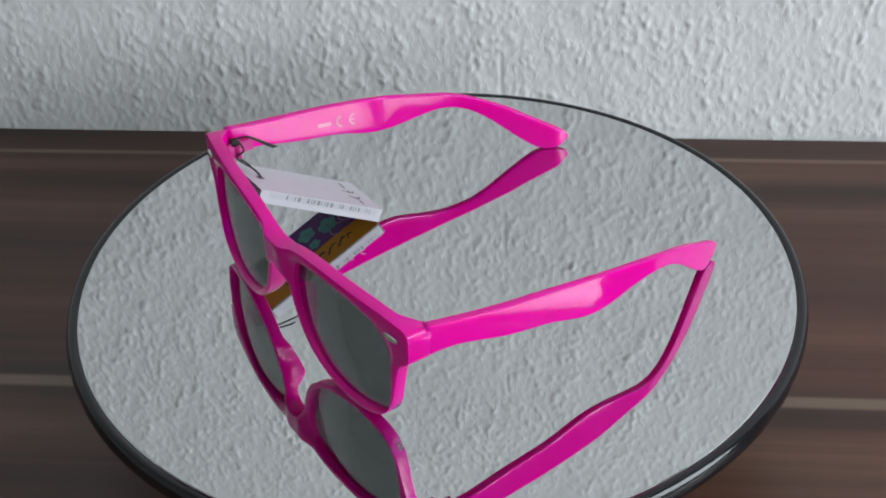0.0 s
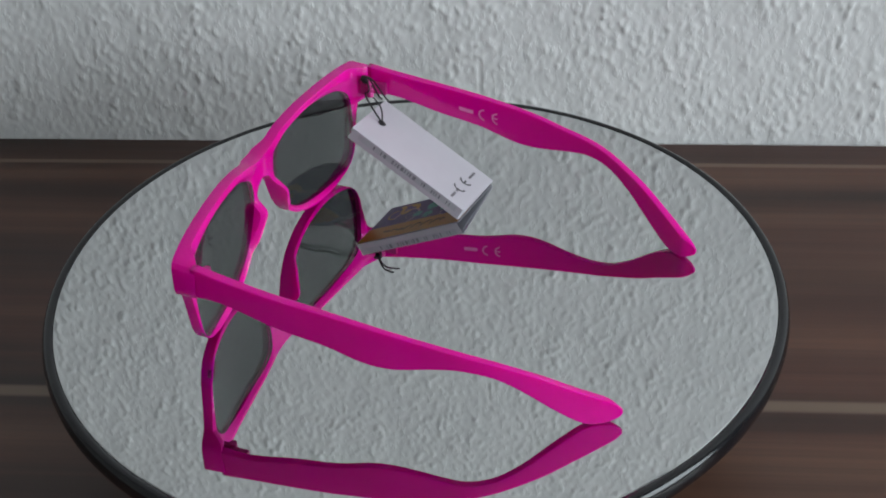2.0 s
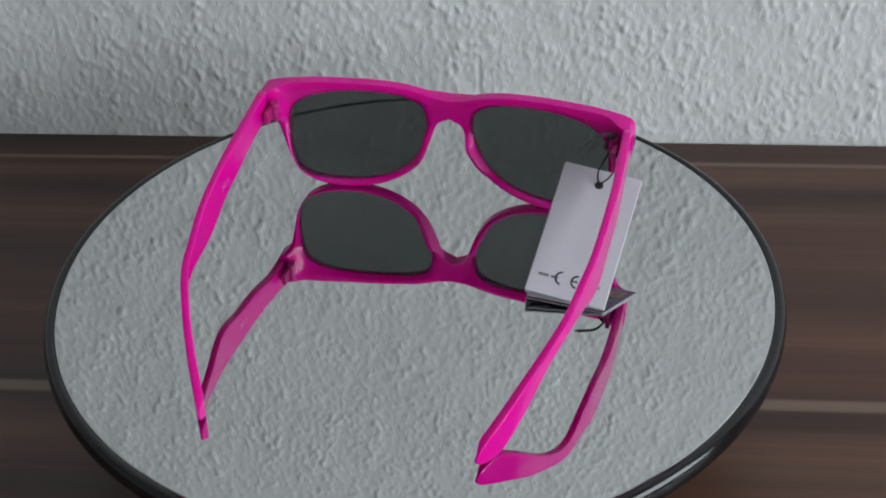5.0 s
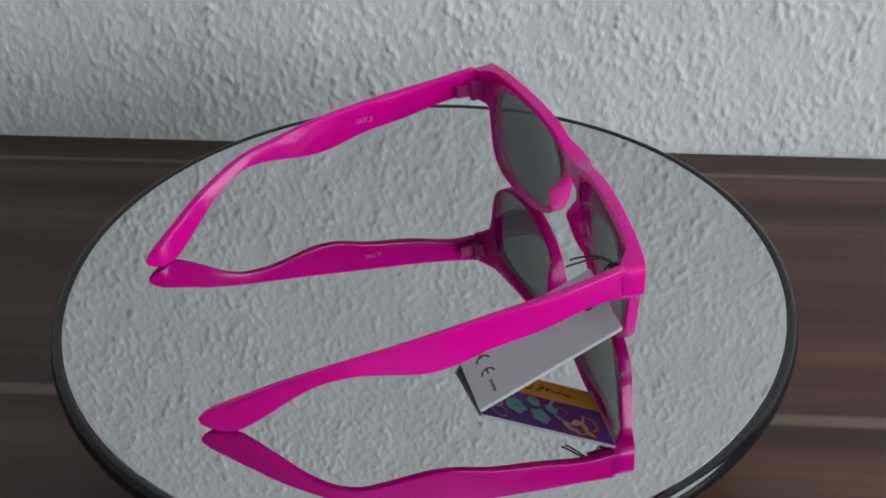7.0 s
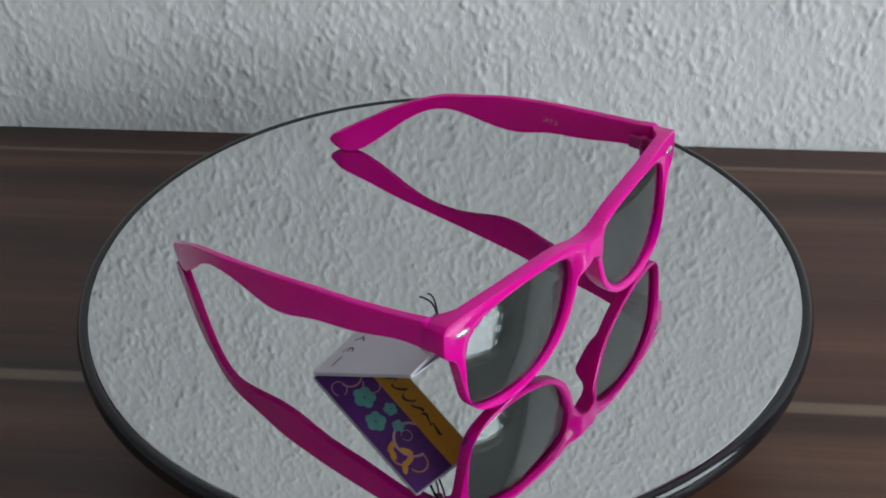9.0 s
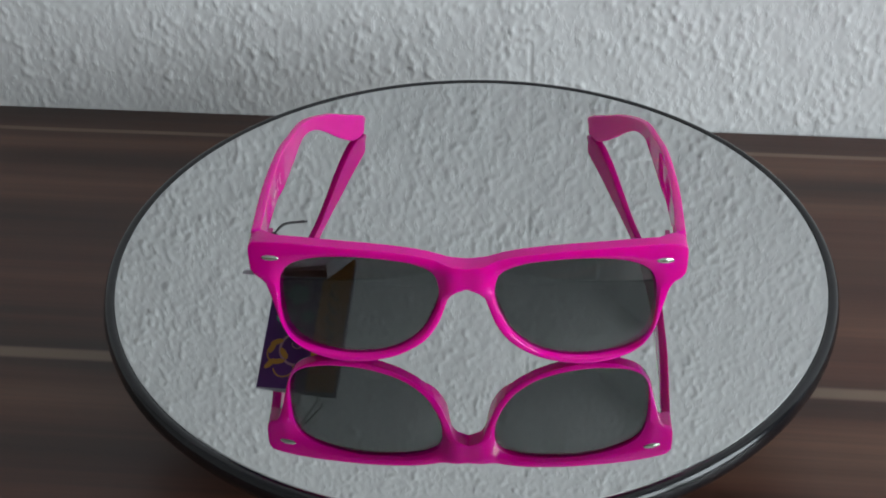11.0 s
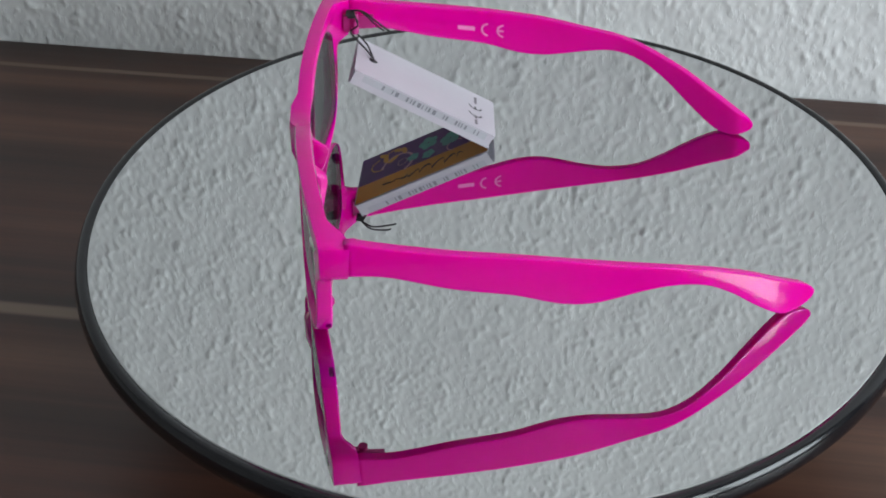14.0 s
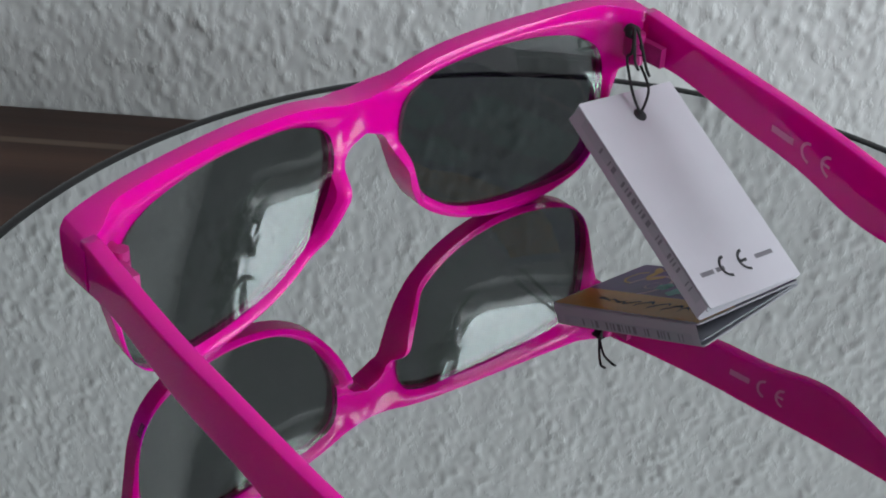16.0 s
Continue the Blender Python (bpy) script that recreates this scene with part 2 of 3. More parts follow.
# ---------------------------------------------------------------- structure
def wall_relief(nx, nz, dx, dz):
    """Raised slanting flecks of embossed paper, in metres."""
    rng = np.random.default_rng(7)
    kx = np.fft.fftfreq(nx, dx)[:, None] * 2 * np.pi
    kz = np.fft.fftfreq(nz, dz)[None, :] * 2 * np.pi

    def field(lx, lz, slant):
        w = np.fft.fft2(rng.standard_normal((nx, nz)))
        c, s = np.cos(slant), np.sin(slant)
        g = np.exp(-0.5 * (((kx * c + kz * s) * lx) ** 2 + ((-kx * s + kz * c) * lz) ** 2))
        f = np.real(np.fft.ifft2(w * g))
        return (f - f.mean()) / f.std()

    a, b = field(0.00062, 0.0013, 0.32), field(0.00062, 0.0012, -0.25)
    coarse = field(0.004, 0.006, 0.1)
    flecks = (np.clip(a - 0.7, 0, 1.3) + 0.9 * np.clip(b - 0.8, 0, 1.3)) * np.clip(1 + 0.45 * coarse, 0.15, 1.6)
    return 0.00030 * flecks + 0.00010 * coarse + 0.00006 * (a + b)


def build_wall():
    fx, fz = np.arange(-0.42, 0.4201, 0.0011), np.arange(-0.02, 0.5001, 0.0011)
    xs, zs = np.concatenate([[-1.9], fx, [EAST_X]]), np.concatenate([[-0.75], fz, [1.75]])
    d = np.zeros((len(xs), len(zs)))
    d[1:-1, 1:-1] = wall_relief(len(fx), len(fz), 0.0011, 0.0011)
    # the butted seam of two strips of paper
    k = int(np.argmin(abs(xs - 0.0108)))
    gaps = np.interp(zs, np.arange(-0.8, 1.8, 0.011), np.random.default_rng(5).random(237)[:len(np.arange(-0.8, 1.8, 0.011))])
    d[k] -= 0.0016 * np.clip(gaps - 0.45, 0, 1)
    d[[0, 1, -2, -1], :] = 0
    d[:, [0, 1, -2, -1]] = 0
    X, Z = np.meshgrid(xs, zs, indexing="ij")
    co = np.stack([X, WALL_Y - d, Z], -1).reshape(-1, 3)
    n, m = len(xs), len(zs)
    i, j = np.meshgrid(np.arange(n - 1), np.arange(m - 1), indexing="ij")
    a = (i * m + j).ravel()
    faces = np.stack([a, a + m, a + m + 1, a + 1], 1)
    me = bpy.data.meshes.new("wall_north")
    me.from_pydata(co.tolist(), [], faces.tolist())
    me.polygons.foreach_set("use_smooth", [True] * len(me.polygons))
    me.materials.append(M_PAPER)
    tagged(new("wall_north", me), "light grey embossed wallpaper on the wall behind the table", "wall", kind="structure")
    bm = bmesh.new()
    box(bm, -1.9, EAST_X, WALL_Y + 0.004, WALL_Y + 0.16, -0.75, 1.75)
    tagged(finish("wall_north_core", bm, M_PAINT, smooth=False), "plain plaster core of the papered wall", "wall", kind="structure")


def build_room():
    south, west = -2.9, -1.9
    top, low = 1.75, -0.75
    bm = bmesh.new()
    box(bm, west, EAST_X, south, WALL_Y, low - 0.1, low)
    tagged(finish("floor", bm, M_FLOOR, smooth=False), "grey brown carpet floor of the room", "floor", kind="structure")
    bm = bmesh.new()
    box(bm, west - 0.15, EAST_X + 0.15, south - 0.15, WALL_Y + 0.16, top, top + 0.1)
    tagged(finish("ceiling", bm, M_CEIL, smooth=False), "plain white painted ceiling", "ceiling", kind="structure")
    bm = bmesh.new()
    box(bm, west - 0.15, west, south - 0.15, WALL_Y + 0.16, low, top)
    tagged(finish("wall_west", bm, M_PAINT, smooth=False), "plain off-white painted wall", "wall", kind="structure")
    bm = bmesh.new()
    box(bm, west, EAST_X + 0.15, south - 0.15, south, low, top)
    tagged(finish("wall_south", bm, M_PAINT, smooth=False), "plain off-white painted wall", "wall", kind="structure")
    # the window wall: four pieces round the opening
    bm = bmesh.new()
    x0, x1 = EAST_X, EAST_X + 0.15
    box(bm, x0, x1, south, WIN_Y0, low, top)
    box(bm, x0, x1, WIN_Y1, WALL_Y + 0.16, low, top)
    box(bm, x0, x1, WIN_Y0, WIN_Y1, low, WIN_Z0)
    box(bm, x0, x1, WIN_Y0, WIN_Y1, WIN_Z1, top)
    tagged(finish("wall_east", bm, M_PAINT, smooth=False), "off-white painted wall with a wide window", "wall", kind="structure")
    # window with two casements
    win = tagged(new("window_1"), "white framed window with two casements, overcast light outside", "window", kind="structure")
    x = EAST_X + 0.05
    w, t = 0.05, 0.05
    mid = -0.85
    for y0, y1, z0, z1 in ((WIN_Y0, WIN_Y0 + w, WIN_Z0, WIN_Z1), (WIN_Y1 - w, WIN_Y1, WIN_Z0, WIN_Z1),
                           (WIN_Y0 + w, WIN_Y1 - w, WIN_Z0, WIN_Z0 + w), (WIN_Y0 + w, WIN_Y1 - w, WIN_Z1 - w, WIN_Z1),
                           (mid - 0.055, mid - 0.012, WIN_Z0 + w, WIN_Z1 - w), (mid + 0.012, mid + 0.055, WIN_Z0 + w, WIN_Z1 - w)):
        bm = bmesh.new()
        box(bm, x, x + t, y0, y1, z0, z1)
        bevelled(part("window_frame", bm, M_FRAME, win, smooth=False), 0.004)
    for y0, y1 in ((WIN_Y0 + w, mid - 0.055), (mid + 0.055, WIN_Y1 - w)):
        bm = bmesh.new()
        box(bm, x + 0.02, x + 0.026, y0, y1, WIN_Z0 + w, WIN_Z1 - w)
        part("pane", bm, M_PANE, win, smooth=False).visible_shadow = False
    bm = bmesh.new()
    box(bm, EAST_X - 0.16, EAST_X + 0.045, WIN_Y0 - 0.03, WIN_Y1 + 0.03, WIN_Z0 - 0.028, WIN_Z0 - 0.002)
    bevelled(part("window_sill", bm, M_FRAME, win, smooth=False), 0.006)


def build_table():
    table = tagged(new("table"), "dark brown walnut-look laminate table against the wall", "table")
    bm = bmesh.new()
    box(bm, -0.75, 0.75, -0.52, WALL_Y - 0.0016, -0.036, 0.0)
    bevelled(part("tabletop", bm, M_WOOD, table, smooth=False), 0.0012)
    for x in (-0.69, 0.63):
        for y in (-0.47, WALL_Y - 0.09):
            bm = bmesh.new()
            box(bm, x, x + 0.06, y, y + 0.06, -0.75, -0.036)
            bevelled(part("leg", bm, M_WOOD, table, smooth=False), 0.003)
    return table


def build_turntable():
    stand = tagged(new("turntable"), "black motorised display turntable with a round mirror top", "turntable")
    part("base", lathe([(0, 0.0), (0.070, 0.0), (0.072, 0.003), (0.071, 0.012), (0.066, HM - 0.024), (0.062, HM - 0.018), (0, HM - 0.018)]),
         M_BASE, stand, "matt black round foot")
    platter = part("platter", lathe([(0, HM - 0.0165), (0.112, HM - 0.0165), (0.125, HM - 0.0140), (0.1325, HM - 0.0112), (0.1362, HM - 0.0088),
                                     (0.1377, HM - 0.0062), (0.1380, HM - 0.0042), (0.1376, HM - 0.0020), (0.1368, HM - 0.0006), (0.1358, HM + 0.0001),
                                     (RM + 0.0004, HM + 0.0001), (RM + 0.0002, HM - 0.0010), (0, HM - 0.0010)], 192), M_BLACK, stand, "glossy black rounded rim")
    bm = lathe([(0, HM - 0.0009), (RM, HM - 0.0009), (RM + 0.0001, HM - 0.0002), (RM - 0.0003, HM), (0, HM)], 192)
    part("mirror", bm, M_MIRROR, platter, "round silver mirror plate", smooth=False)
    return stand, platter


# ---------------------------------------------------------------- sunglasses (millimetres, front towards -y)
MM = 0.001
OUTER = [(0, 44.0), (6, 44.6), (12, 46.4), (20, 47.9), (32, 48.8), (45, 49.0), (58, 48.9), (67, 48.3), (72.4, 47.3), (74.0, 45.3), (74.2, 41), (73.9, 35.8),
         (72.2, 33.4), (69.6, 31.6), (68, 27.4), (66.4, 20.5), (64.5, 12.8), (60.5, 6), (54, 2.0), (45, 0.1), (36, 0.6), (25, 4), (16, 10), (10.6, 17.5),
         (7.6, 25.6), (6.3, 29.8), (4.8, 32.8), (2.6, 34.6), (0, 34.9)]
HOLE_SEEN = [(10.8, 34), (12.4, 38.8), (17, 41.6), (24, 43.2), (38.4, 43.8), (51, 42.2), (58.8, 38.8), (62.3, 33.6), (63.2, 24), (62.8, 15.6), (61, 9.5),
        (56, 6), (46, 4.3), (35, 4.9), (25, 8), (17.2, 14.5), (12.7, 22.5), (10.9, 29), (10.8, 34)]
EYE = (38.0, 24.0)
HOLE = [(EYE[0] + (x - EYE[0]) * 1.05, EYE[1] + (z - EYE[1]) * 1.06) for x, z in HOLE_SEEN]


def bow(x):
    return -62.9 + 8.0 * (x / 72.5) ** 2


def crossing(outline, angle):
    """Where the ray from the lens's middle meets an outline."""
    dx, dz = math.cos(angle), math.sin(angle)
    best = None
    for (x0, z0), (x1, z1) in zip(outline, outline[1:]):
        ex, ez = x1 - x0, z1 - z0
        det = dx * -ez + ex * dz
        if abs(det) < 1e-9:
            continue
        bx, bz = x0 - EYE[0], z0 - EYE[1]
        s = (bx * -ez + ex * bz) / det
        u = (dx * bz - dz * bx) / det
        if -1e-6 <= u <= 1 + 1e-6 and s > 0 and (best is None or s < best):
            best = s
    return EYE[0] + best * dx, EYE[1] + best * dz


def frame_depth(x, z):
    d = 3.9
    d += 4.2 * smoothstep(63.0, 71.0, x) * smoothstep(30.5, 34, z)
    # nose pad: a wedge that stands out behind the rim, highest near its upper end
    wedge = min(max((z - 7.0) / 17.0, 0.0), 1.0) * min(max((30.0 - z) / 4.0, 0.0), 1.0)
    d += 4.8 * wedge * smoothstep(16.5, 12.0, x)
    d += 0.5 * smoothstep(38, 46, z)
    return d


def build_front(parent):
    outer = spline(OUTER, 6)
    outer.append(outer[0])
    hole = spline(HOLE, 6)
    angles = [2 * math.pi * i / 150 for i in range(150)]
    # extra rays at the bridge's seam and the end piece
    for x, z in ((0, 44.0), (0, 34.9), (74.0, 45.3), (72.5, 47.2), (73.9, 35.8), (72.2, 33.4)):
        angles.append(math.atan2(z - EYE[1], x - EYE[0]) % (2 * math.pi))
    angles = sorted(angles)
    bm = bmesh.new()
    us = (0, 0.2, 0.4, 0.58, 0.74, 0.88, 1)
    for side in (1, -1):
        rings = []
        for a in angles:
            o, h = crossing(outer, a), crossing(hole, a)
            if o[0] < 0.02:
                o = (0.0, o[1])
            front, back = [], []
            for u in us:
                x, z = o[0] + (h[0] - o[0]) * u, o[1] + (h[1] - o[1]) * u
                y = bow(x)
                crown = 0.35 * math.sin(math.pi * u)
                # the bridge stands proud with a facet to each side; the rim is chamfered towards the lens
                proud = 2.0 * min(max((10.0 - x) / 5.0, 0.0), 1.0) * smoothstep(29, 34, z)
                chamfer = 0.8 * max(0.0, (u - 0.74) / 0.26)
                sink = 1.0 * smoothstep(62, 70, x) * smoothstep(43, 48, z)
                front.append(bm.verts.new((side * x, y - crown - proud + chamfer, z)))
                back.append(bm.verts.new((side * x, y + frame_depth(x, z) * (1 - 0.22 * u) + 1.0 * math.sin(math.pi * u) ** 1.5 * smoothstep(3.0, 11.0, x), z - sink)))
            rings.append((front, back, o[0] < 0.02))
        for (f0, b0, s0), (f1, b1, s1) in zip(rings, rings[1:] + rings[:1]):
            for k in range(len(us) - 1):
                bm.faces.new((f0[k], f0[k + 1], f1[k + 1], f1[k]))
                bm.faces.new((b0[k], b1[k], b1[k + 1], b0[k + 1]))
            bm.faces.new((f0[-1], b0[-1], b1[-1], f1[-1]))
            if not (s0 and s1):
                bm.faces.new((f0[0], f1[0], b1[0], b0[0]))
    bmesh.ops.remove_doubles(bm, verts=bm.verts, dist=0.04)
    bmesh.ops.scale(bm, vec=(MM, MM, MM), verts=bm.verts)
    ob = part("front_frame", bm, M_PINK, parent, "glossy neon pink front with keyhole bridge")
    bevelled(ob, 0.0017, 4, 36)
    return hole


def build_lens(parent, hole, side):
    """A curved smoked plate seated in the rim's groove."""
    bm = bmesh.new()
    loop = hole[:-1]
    n = len(loop)
    shells = []
    for depth in (1.5, 3.0):
        def at(x, z, depth=depth):
            sag = ((x - EYE[0]) ** 2 + (z - EYE[1]) ** 2) / (2 * 130.0)
            return bm.verts.new((side * x * MM, (bow(x) + depth - 1.4 + sag * 0.75) * MM, z * MM))
        rings = []
        for r in (1.012, 0.8, 0.6, 0.4, 0.2):
            rings.append([at(EYE[0] + (x - EYE[0]) * r, EYE[1] + (z - EYE[1]) * r) for x, z in loop])
        mid = at(*EYE)
        for a, b in zip(rings, rings[1:]):
            for i in range(n):
                bm.faces.new((a[i], a[(i + 1) % n], b[(i + 1) % n], b[i]))
        for i in range(n):
            bm.faces.new((rings[-1][i], rings[-1][(i + 1) % n], mid))
        shells.append([bm.verts.new(v.co) for v in rings[0]])
    for i in range(n):
        bm.faces.new((shells[0][i], shells[0][(i + 1) % n], shells[1][(i + 1) % n], shells[1][i]))
    part("lens", bm, M_LENS, parent, "dark grey smoked lens")


TOP = [(-46.0, 46.8), (-35.0, 44.8), (-17.0, 42.4), (0.0, 40.4), (20.0, 37.3), (35.0, 34.1), (53.0, 29.8), (70.0, 22.3), (80.0, 16.2), (88.0, 11.2), (93.0, 7.8), (95.2, 5.0)]
LOW = [(-46.0, 35.3), (-35.0, 34.8), (-17.0, 30.3), (0.0, 27.3), (13.0, 23.4), (22.0, 22.4), (30.0, 23.3), (38.0, 24.7), (47.0, 25.3), (56.5, 22.9), (65.0, 17.2), (73.0, 9.9), (79.0, 4.6), (84.0, 1.0), (88.0, 0.1), (92.0, 1.0), (94.4, 2.6), (95.2, 4.2)]
SIDE = [(-46.0, 73.9), (-20.0, 74.8), (0.0, 74.5), (20.0, 73.5), (35.0, 71.5), (50.0, 69.0), (65.0, 63.5), (80.0, 56.5), (95.2, 48.0)]


def along(keys, y):
    pts = along.cache.setdefault(id(keys), spline([(a, b) for a, b in keys], 10))
    return float(np.interp(y, [p[0] for p in pts], [p[1] for p in pts]))


along.cache = {}


def build_temple(parent, side):
    bm = bmesh.new()
    rings = []
    ys = list(np.linspace(-47.4, 90, 64)) + [91.5, 92.8, 93.8, 94.6, 95.1]
    for y in ys:
        top, low, x = along(TOP, y), along(LOW, y), along(SIDE, y)
        thick = 3.5 - 0.8 * smoothstep(-40, 30, y) + 0.5 * smoothstep(60, 85, y) - 2.4 * smoothstep(90.5, 95.2, y)
        mid, half = (top + low) / 2, max(0.5, (top - low) / 2)
        slope = (along(SIDE, y + 1) - along(SIDE, y - 1)) / 2
        nx, ny = 1 / math.hypot(1, slope), -slope / math.hypot(1, slope)
        ring = []
        for k in range(28):
            a = 2 * math.pi * k / 28
            c, s = math.cos(a), math.sin(a)
            # a flat bar with rounded edges
            cu = math.copysign(abs(c) ** 0.16, c)
            sv = math.copysign(abs(s) ** 0.18, s)
            off = (cu - 1) * thick / 2
            ring.append(bm.verts.new((side * (x + nx * off) * MM, (y + ny * off) * MM, (mid + half * sv) * MM)))
        rings.append(ring)
    for a, b in zip(rings, rings[1:]):
        for k in range(28):
            bm.faces.new((a[k], a[(k + 1) % 28], b[(k + 1) % 28], b[k]))
    bm.faces.new(rings[0])
    bm.faces.new(rings[-1][::-1])
    return part("temple", bm, M_PINK, parent, "neon pink arm with a curved drop tip")


def build_hinge(parent, side):
    bm = bmesh.new()
    for z0, z1 in ((35.6, 38.0), (38.3, 40.7), (41.0, 43.2)):
        bmesh.ops.create_cone(bm, cap_ends=True, segments=16, radius1=1.5 * MM, radius2=1.5 * MM, depth=(z1 - z0) * MM,
                              matrix=Matrix.Translation((side * 67.2 * MM, -45.2 * MM, (z0 + z1) / 2 * MM)))
    box(bm, min(side * 66.6, side * 68.6) * MM, max(side * 66.6, side * 68.6) * MM, -49 * MM, -45.4 * MM, 36.4 * MM, 42.6 * MM)
    box(bm, min(side * 67.6, side * 69.2) * MM, max(side * 67.6, side * 69.2) * MM, -45.4 * MM, -38.5 * MM, 36.8 * MM, 41.6 * MM)
    part("hinge", bm, M_DARKSTEEL, parent, "small pink-tinted barrel hinge", smooth=False)


def build_rivet(parent, side):
    bm = bmesh.new()
    bmesh.ops.create_uvsphere(bm, u_segments=20, v_segments=10, radius=1.0)
    for v in bm.verts:
        x, y, z = v.co
        px = 66.6 + 3.1 * x
        v.co = (side * px * MM, (bow(px) - 0.3 + 0.75 * y) * MM, (42.0 + 1.15 * z - 0.25 * x) * MM)
    part("rivet", bm, M_STEEL, parent, "oval polished steel rivet")


def temple_print(parent, side, y0, mark):
    """Print on an arm's inner face."""
    z0 = (along(TOP, y0) + along(LOW, y0)) / 2 - 0.4

    def place(u, v):
        # read from inside, letters along the arm
        y = y0 - u * side * 1000 if side > 0 else y0 + u * 1000
        yy = y
        inner = along(SIDE, yy) - (3.5 - 0.8 * smoothstep(-40, 30, yy)) - 0.06
        return (side * inner * MM, yy * MM, (z0 + v * 1000 - 0.13 * (yy - y0)) * MM)
    bm = bmesh.new()
    if mark == "ce":
        ce_mark(bm, place, 0.0052)
        quad(bm, place, -0.0135, -0.0075, -0.0008, 0.0008)
    part("print", bm, M_MARK, parent, "faint white printed mark", smooth=False)


def lettering(name, text, size, m, material, parent):
    cu = bpy.data.curves.new(name, "FONT")
    cu.body, cu.size, cu.align_x, cu.align_y = text, size, "CENTER", "CENTER"
    tmp = bpy.data.objects.new(name, cu)
    me = bpy.data.meshes.new_from_object(tmp)
    bpy.data.objects.remove(tmp)
    me.materials.append(material)
    me.transform(m)
    ob = new(name, me)
    ob.parent = parent
    return ob


def build_sunglasses():
    g = tagged(new("sunglasses"), "neon pink plastic sunglasses with smoked lenses on the mirror", "sunglasses")
    hole = build_front(g)
    for side in (-1, 1):
        build_lens(g, hole, side)
        arm = build_temple(g, side)
        build_hinge(g, side)
        build_rivet(g, side)
        if side < 0:
            temple_print(arm, side, 4.8, "ce")
        else:
            # inner face of the other arm: a bar and a short word
            x = along(SIDE, 2) - 3.0
            m = Matrix(((0, 0, -1, x * MM), (-1, 0, 0, 0.0), (0.0, 1, 0, 33.0 * MM), (0, 0, 0, 1)))
            lettering("print", "CAT.3", 0.0030, m, M_MARK, arm)
            bm = bmesh.new()

            def place(u, v, x=x):
                return ((x - 0.02) * MM, 12.5 * MM - u, 31.0 * MM + v)
            quad(bm, place, -0.0035, 0.0035, -0.0008, 0.0006)
            part("print", bm, M_MARK, arm, smooth=False)
    return g


# ---------------------------------------------------------------- price tag
E_ = Vector((-43.2, 0.5, 0.4)) * MM      # corner on the mirror, inner
F_ = Vector((-72.8, 3.8, 0.4)) * MM      # corner on the mirror, outer
T_ = Vector((-48.2, -48.0, 26.2)) * MM   # upper inner corner


